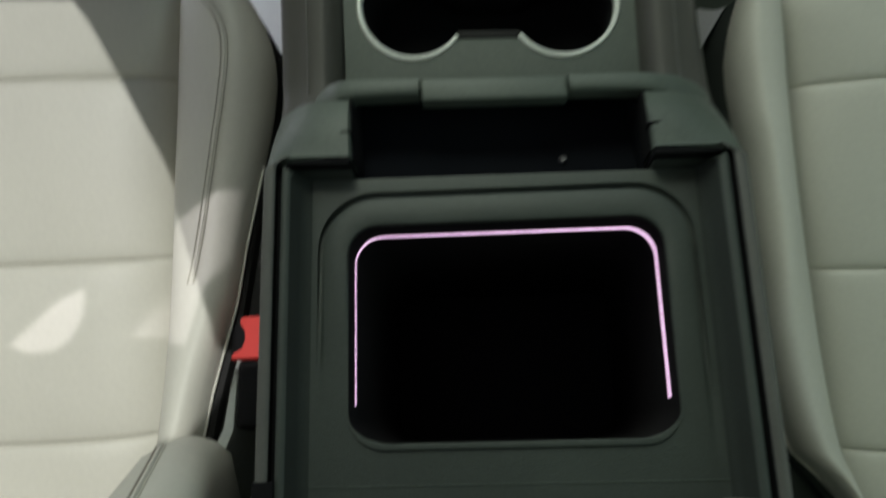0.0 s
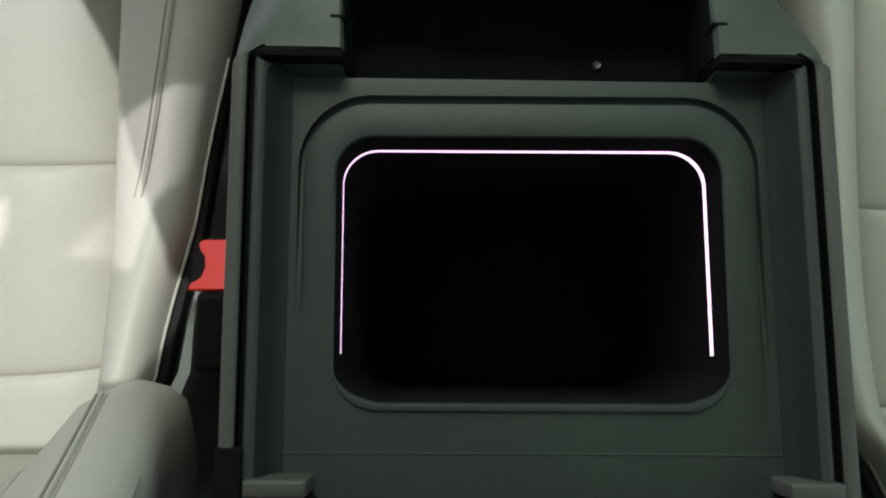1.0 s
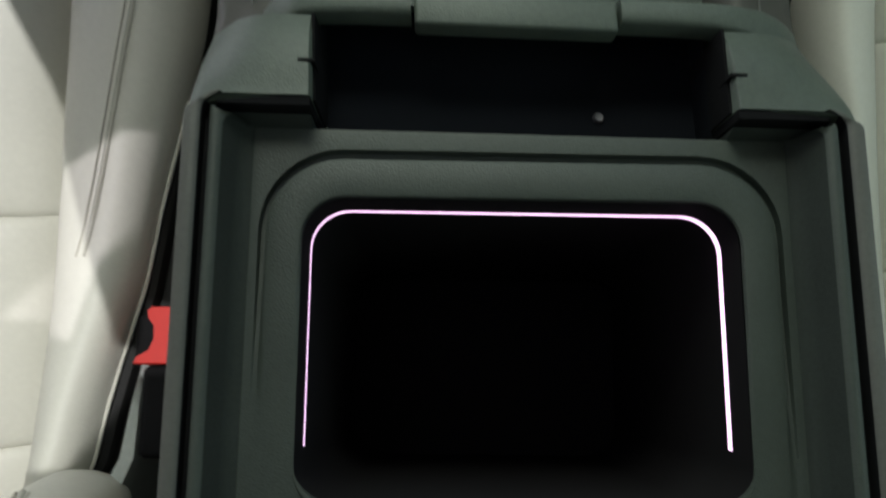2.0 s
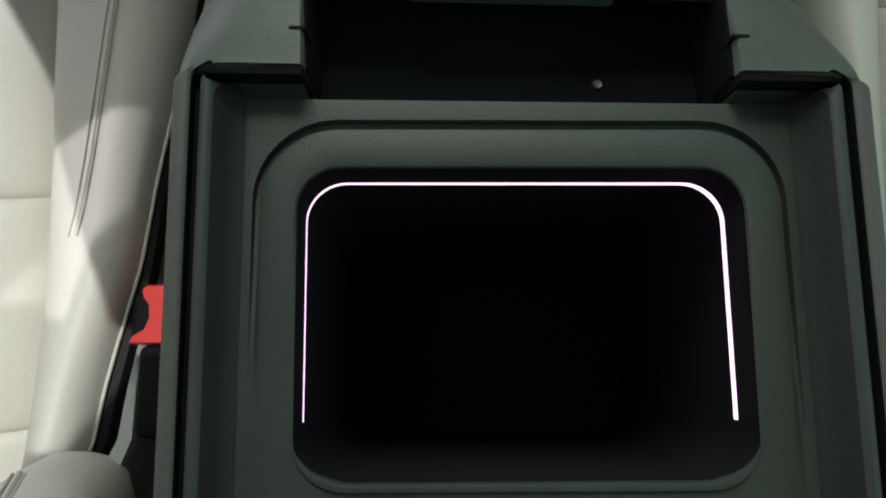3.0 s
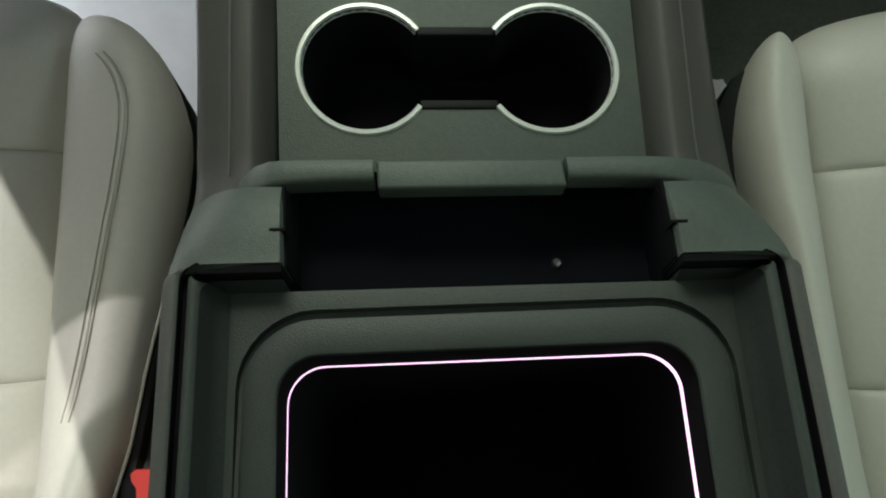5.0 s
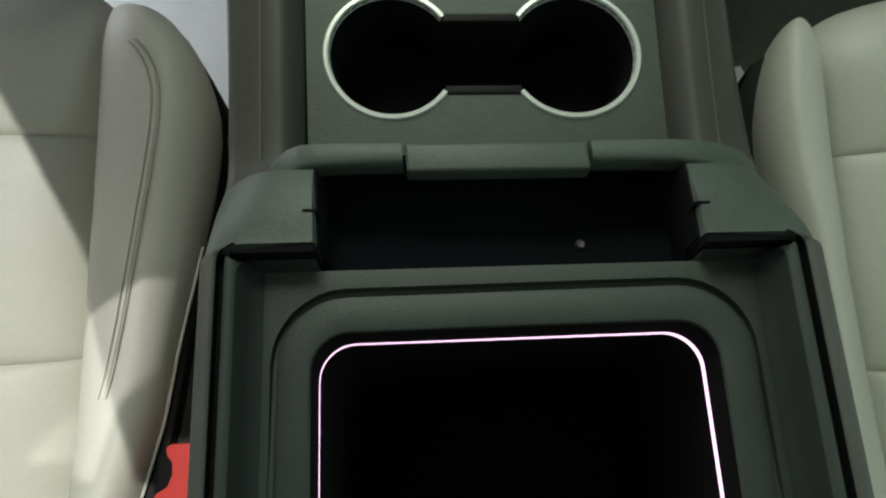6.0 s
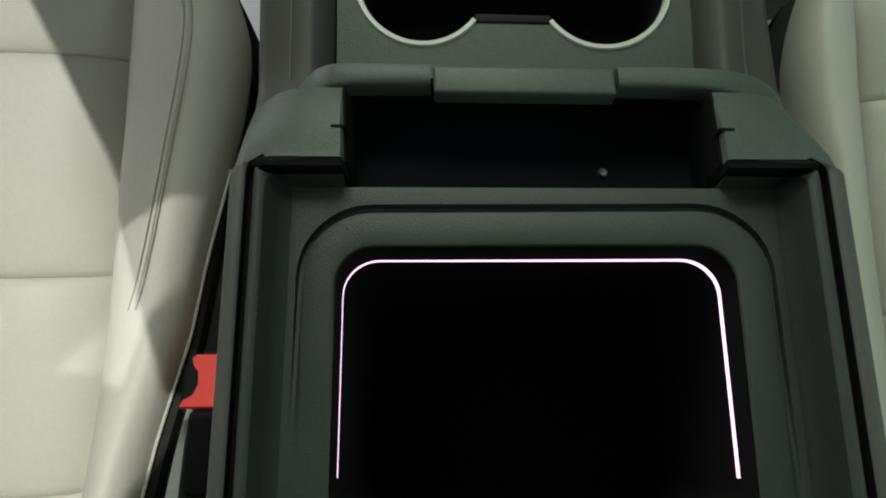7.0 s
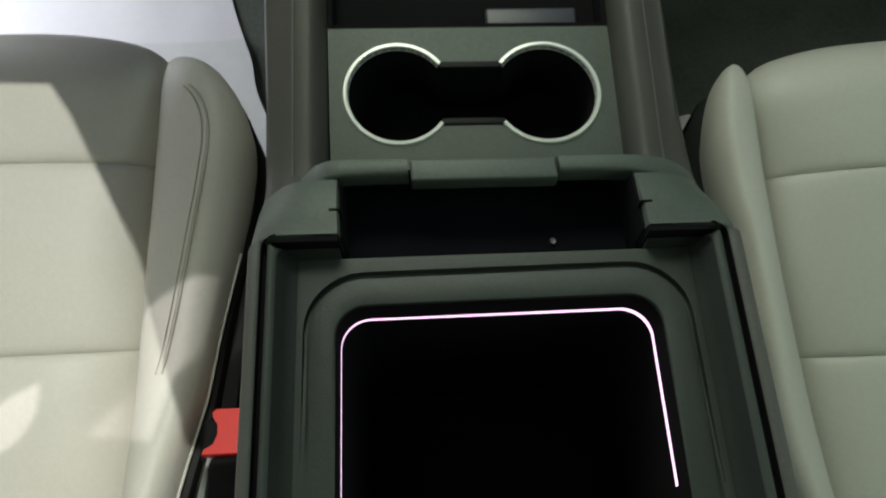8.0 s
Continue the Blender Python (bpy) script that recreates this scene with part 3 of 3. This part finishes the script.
        for name, a0, b0, drop, m in (("side_trim", 0.0, 0.0065, 0.004, BLACK), ("lower_trim", 0.0065, 0.0210 if s == 1 else 0.0275, 0.016, BLACK)):
            secs = []
            for i in range(22):
                y = -0.13 + 0.0262 * i
                xs, xo, zs, h = bolster_at(y, narrow, splay)
                z1 = bolster_z(1, zs, h) - drop
                wide = 1 - 0.45 * min(1, max(0, (y - 0.12) / 0.12))
                # extra dark width painted in for the shaded side of the bolster
                shade_width = 0.8 * narrow * min(1, max(0, (y - 0.12) / 0.15)) * min(1, max(0, (0.436 - y) / 0.06))
                end = min(1, max(0.1, ((0.37 if s == 1 else 0.405) - y) / 0.09))
                a, b = end * a0 + (shade_width if a0 else 0) / wide, end * b0 + shade_width / wide
                secs.append([mirrored(p) for p in ((xo + a - 0.012, y, z1 - 0.02), (xo + a * wide, y, z1 - 0.001), (xo + a * wide + 0.001, y, z1), (xo + b * wide - 0.001, y, z1 - 0.002 - 1.5 * shade_width), (xo + b * wide, y, z1 - 0.005 - 1.5 * shade_width),
                                                   (xo + b * wide, y, FLOOR + 0.15), (xo + a - 0.012, y, FLOOR + 0.15))])
            part(name, skin(secs, True, (True, True)), m if s == 1 else SHADE_DARK, root, "dark trim and shaded side of the bolster")
        if s != 1:
            continue
        secs = []
        for y in (-0.10, -0.05, 0.0, 0.03, 0.06, 0.075, 0.088):
            xs, xo, zs, h = bolster_at(y, narrow, splay)
            w = 0.0095 * min(1, (0.092 - y) / 0.085)
            secs.append([mirrored(p) for p in ((xo + 0.0215, y, 0.30), (xo + 0.0215, y, 0.540), (xo + 0.0217 + w, y, 0.537), (xo + 0.0222 + w, y, 0.30))])
        part("side_panel", skin(secs, True, (True, True)), TRIM, root, "pale grey plastic side panel")

    # backrest leaning back, with a bolster on each side
    FACE = ((0.47, -0.016), (0.50, 0.010), (0.53, 0.022), (0.56, 0.025), (0.60, 0.019), (0.66, -0.012), (0.73, -0.045), (0.80, -0.08), (1.14, -0.22))
    INNER = ((0.47, -0.238), (0.50, -0.226), (0.55, -0.218), (0.60, -0.213), (0.66, -0.203), (0.73, -0.190), (0.85, -0.184), (1.14, -0.200))
    rows = []
    for j in range(24):
        z = 0.42 + 0.03 * j
        row = []
        for i in range(-1, 26):
            u = min(max(i / 24, 0), 1)
            x = -0.305 + (2 * MID + 0.61) * u
            e = min(u, 1 - u) * 0.31
            h = 0.012 * (1 - math.exp(-e / 0.015)) + 0.006 * abs(math.sin(math.pi * (z - 0.42) / 0.16)) ** 0.4 - (0.03 if i in (-1, 25) else 0)
            row.append(put((x, lerp(max(z, 0.53), FACE) - 0.074 + back + h, z)))
        rows.append(row)
    part("backrest_panel", skin(rows, False), LEATHER, root)
    part("backrest_shell", box(s * -0.72 + dx, s * -0.22 + dx, -0.20, -0.10, 0.02, 0.72, 0.03, m=Matrix.Translation((0, dy + 0.02 + back, 0.42 + dz)) @ Matrix.Rotation(math.atan(0.42), 4, "X")), LEATHER, root)
    for side in (1, -1):
        def mirrored(p):
            return put((p[0] if side == 1 else 2 * MID - p[0], p[1] + back, p[2]))
        rows, crest, edge, outer = [], [], [], []
        for j in range(36):
            z = 0.47 + 0.01 * j if j < 16 else 0.63 + 0.025 * (j - 16)
            yf, xi = lerp(z, FACE), lerp(z, INNER)
            g = min(1.0, 0.35 + (z - 0.47) / 0.09)
            xc = lerp(z, ((0.47, -0.265), (0.60, -0.254), (0.67, -0.242), (0.72, -0.233), (1.14, -0.233)))
            sec = [(xi - 0.004, yf - 0.13), (xi, yf - 0.05), (xi - 0.001, yf - 0.026), (xi - 0.005, yf - 0.011), (xi - 0.014, yf - 0.003), (xi - 0.026, yf),
                   ((xi - 0.026 + xc) / 2, yf + 0.0005), (xc, yf - 0.001), (xc - 0.014, yf - 0.008), (-0.283, yf - 0.027), (-0.300, yf - 0.047), (-0.308, yf - 0.062), (-0.308, yf - 0.13)]
            rows.append([mirrored((x, yf - 0.05 + (y - yf + 0.05) * (g if y > yf - 0.05 else 1), z)) for x, y in sec])
            if z > 0.592:
                crest.append((xc, yf - 0.0008, z))
            if z > 0.645:
                outer.append((xi - 0.0042, yf - 0.0118, z))
            if z > 0.56:
                edge.append((-0.3005, yf - 0.0465, z))
        bolster = part("backrest_bolster", skin(rows, True, (True, True)), LEATHER, root)
        for off, r, name, m in ((-0.0035, 0.0009, "stitching", THREAD), (0.0035, 0.0009, "stitching", THREAD), (0.0, 0.0017, "piping", LEATHER)):
            part(name, tube([mirrored((x + off, y + 0.0004 - 0.15 * abs(off), z)) for x, y, z in crest], r, 6), m, bolster)
        part("stitching", tube([mirrored(p) for p in outer], 0.0005, 6), THREAD, bolster)
        part("edge_piping", tube([mirrored(p) for p in edge], 0.002, 6), LEATHER, bolster)
    part("seat_base", box(s * -0.66 + dx, s * -0.28 + dx, -0.12 + dy, 0.33 + dy, FLOOR + 0.0005, FLOOR + 0.12, 0.01), BLACK, root, "black seat base on the carpet")
    return settle(root)


seat(1, 0, 0, 0, 0.0, 0.0, 0.0, -0.005, "cream leather front seat, sunlit, beside the console")
seat(-1, -0.014, -0.021, -0.022, 0.026, 0.020, -0.12, 0.008, "cream leather front seat in even shade")

# ---- seat belt buckle ----
buckle = thing("belt_buckle", (-0.205, 0.09, FLOOR), "black seat belt buckle with a red release button", "belt buckle")
part("housing", box(-0.2185, -0.184, 0.030, 0.0845, 0.40, 0.546, 0.005), DEEP_BLACK, buckle)
part("slot", box(-0.230, -0.186, 0.083, 0.116, 0.40, 0.530, 0.004), DEEP_BLACK, buckle, "black tongue slot")
shape = ((-0.2135, 0.1195), (-0.186, 0.1195), (-0.186, 0.0848), (-0.223, 0.0848), (-0.2215, 0.0885), (-0.2145, 0.0925), (-0.2115, 0.100), (-0.2120, 0.108), (-0.2155, 0.1125), (-0.2165, 0.117))
red = skin([[(x * k + -0.205 * (1 - k), y * k + 0.104 * (1 - k), z) for x, y in shape] for k, z in ((1, 0.50), (1, 0.5475), (0.985, 0.5492), (0.95, 0.5500))], True, (True, True))
part("release_button", red, RED, buckle, "red release button")
part("stalk", box(-0.222, -0.190, 0.045, 0.09, FLOOR + 0.0005, 0.405, 0.006), BLACK, buckle)
settle(buckle)

# ---- paper in the footwell ----
def sheet(x0, x1, y0, y1, z, lift, seed, slant=0.0):
    rows = []
    for j in range(31):
        v = j / 30
        rows.append([(x0 + (x1 + slant * v * (y1 - y0) - x0) * i / 30 + 0.008 * noise.noise((v * 5, i * 0.02, seed)), y0 + (y1 - y0) * v + 0.004 * noise.noise((i * 0.1, seed, v)),
                      z + lift * (0.5 + 0.5 * noise.noise((i * 0.16, j * 0.16, seed))) + 0.3 * lift * noise.noise((i * 0.5, j * 0.5, seed))) for i in range(31)])
    bm = skin(rows, False)
    got = bmesh.ops.extrude_face_region(bm, geom=list(bm.faces))
    bmesh.ops.translate(bm, verts=[g for g in got["geom"] if isinstance(g, bmesh.types.BMVert)], vec=(0, 0, -0.0006))
    return bm


tagged(part("floor_paper", sheet(-0.84, -0.300, 0.72, 1.24, FLOOR + 0.002, 0.005, 1.0, -0.29), PAPER), "white protective paper sheet lying on the footwell carpet", "paper mat")
tagged(part("plastic_sheet", sheet(-0.72, -0.205, 0.38, 0.742, FLOOR + 0.009, 0.005, 4.0, -0.29), SHEET), "pale translucent plastic sheet on the footwell carpet", "plastic sheet")
tagged(part("paper_scrap", sheet(0.270, 0.352, 0.520, 0.578, FLOOR + 0.002, 0.004, 7.0), PAPER), "small white scrap of paper on the dark footwell carpet", "paper scrap")
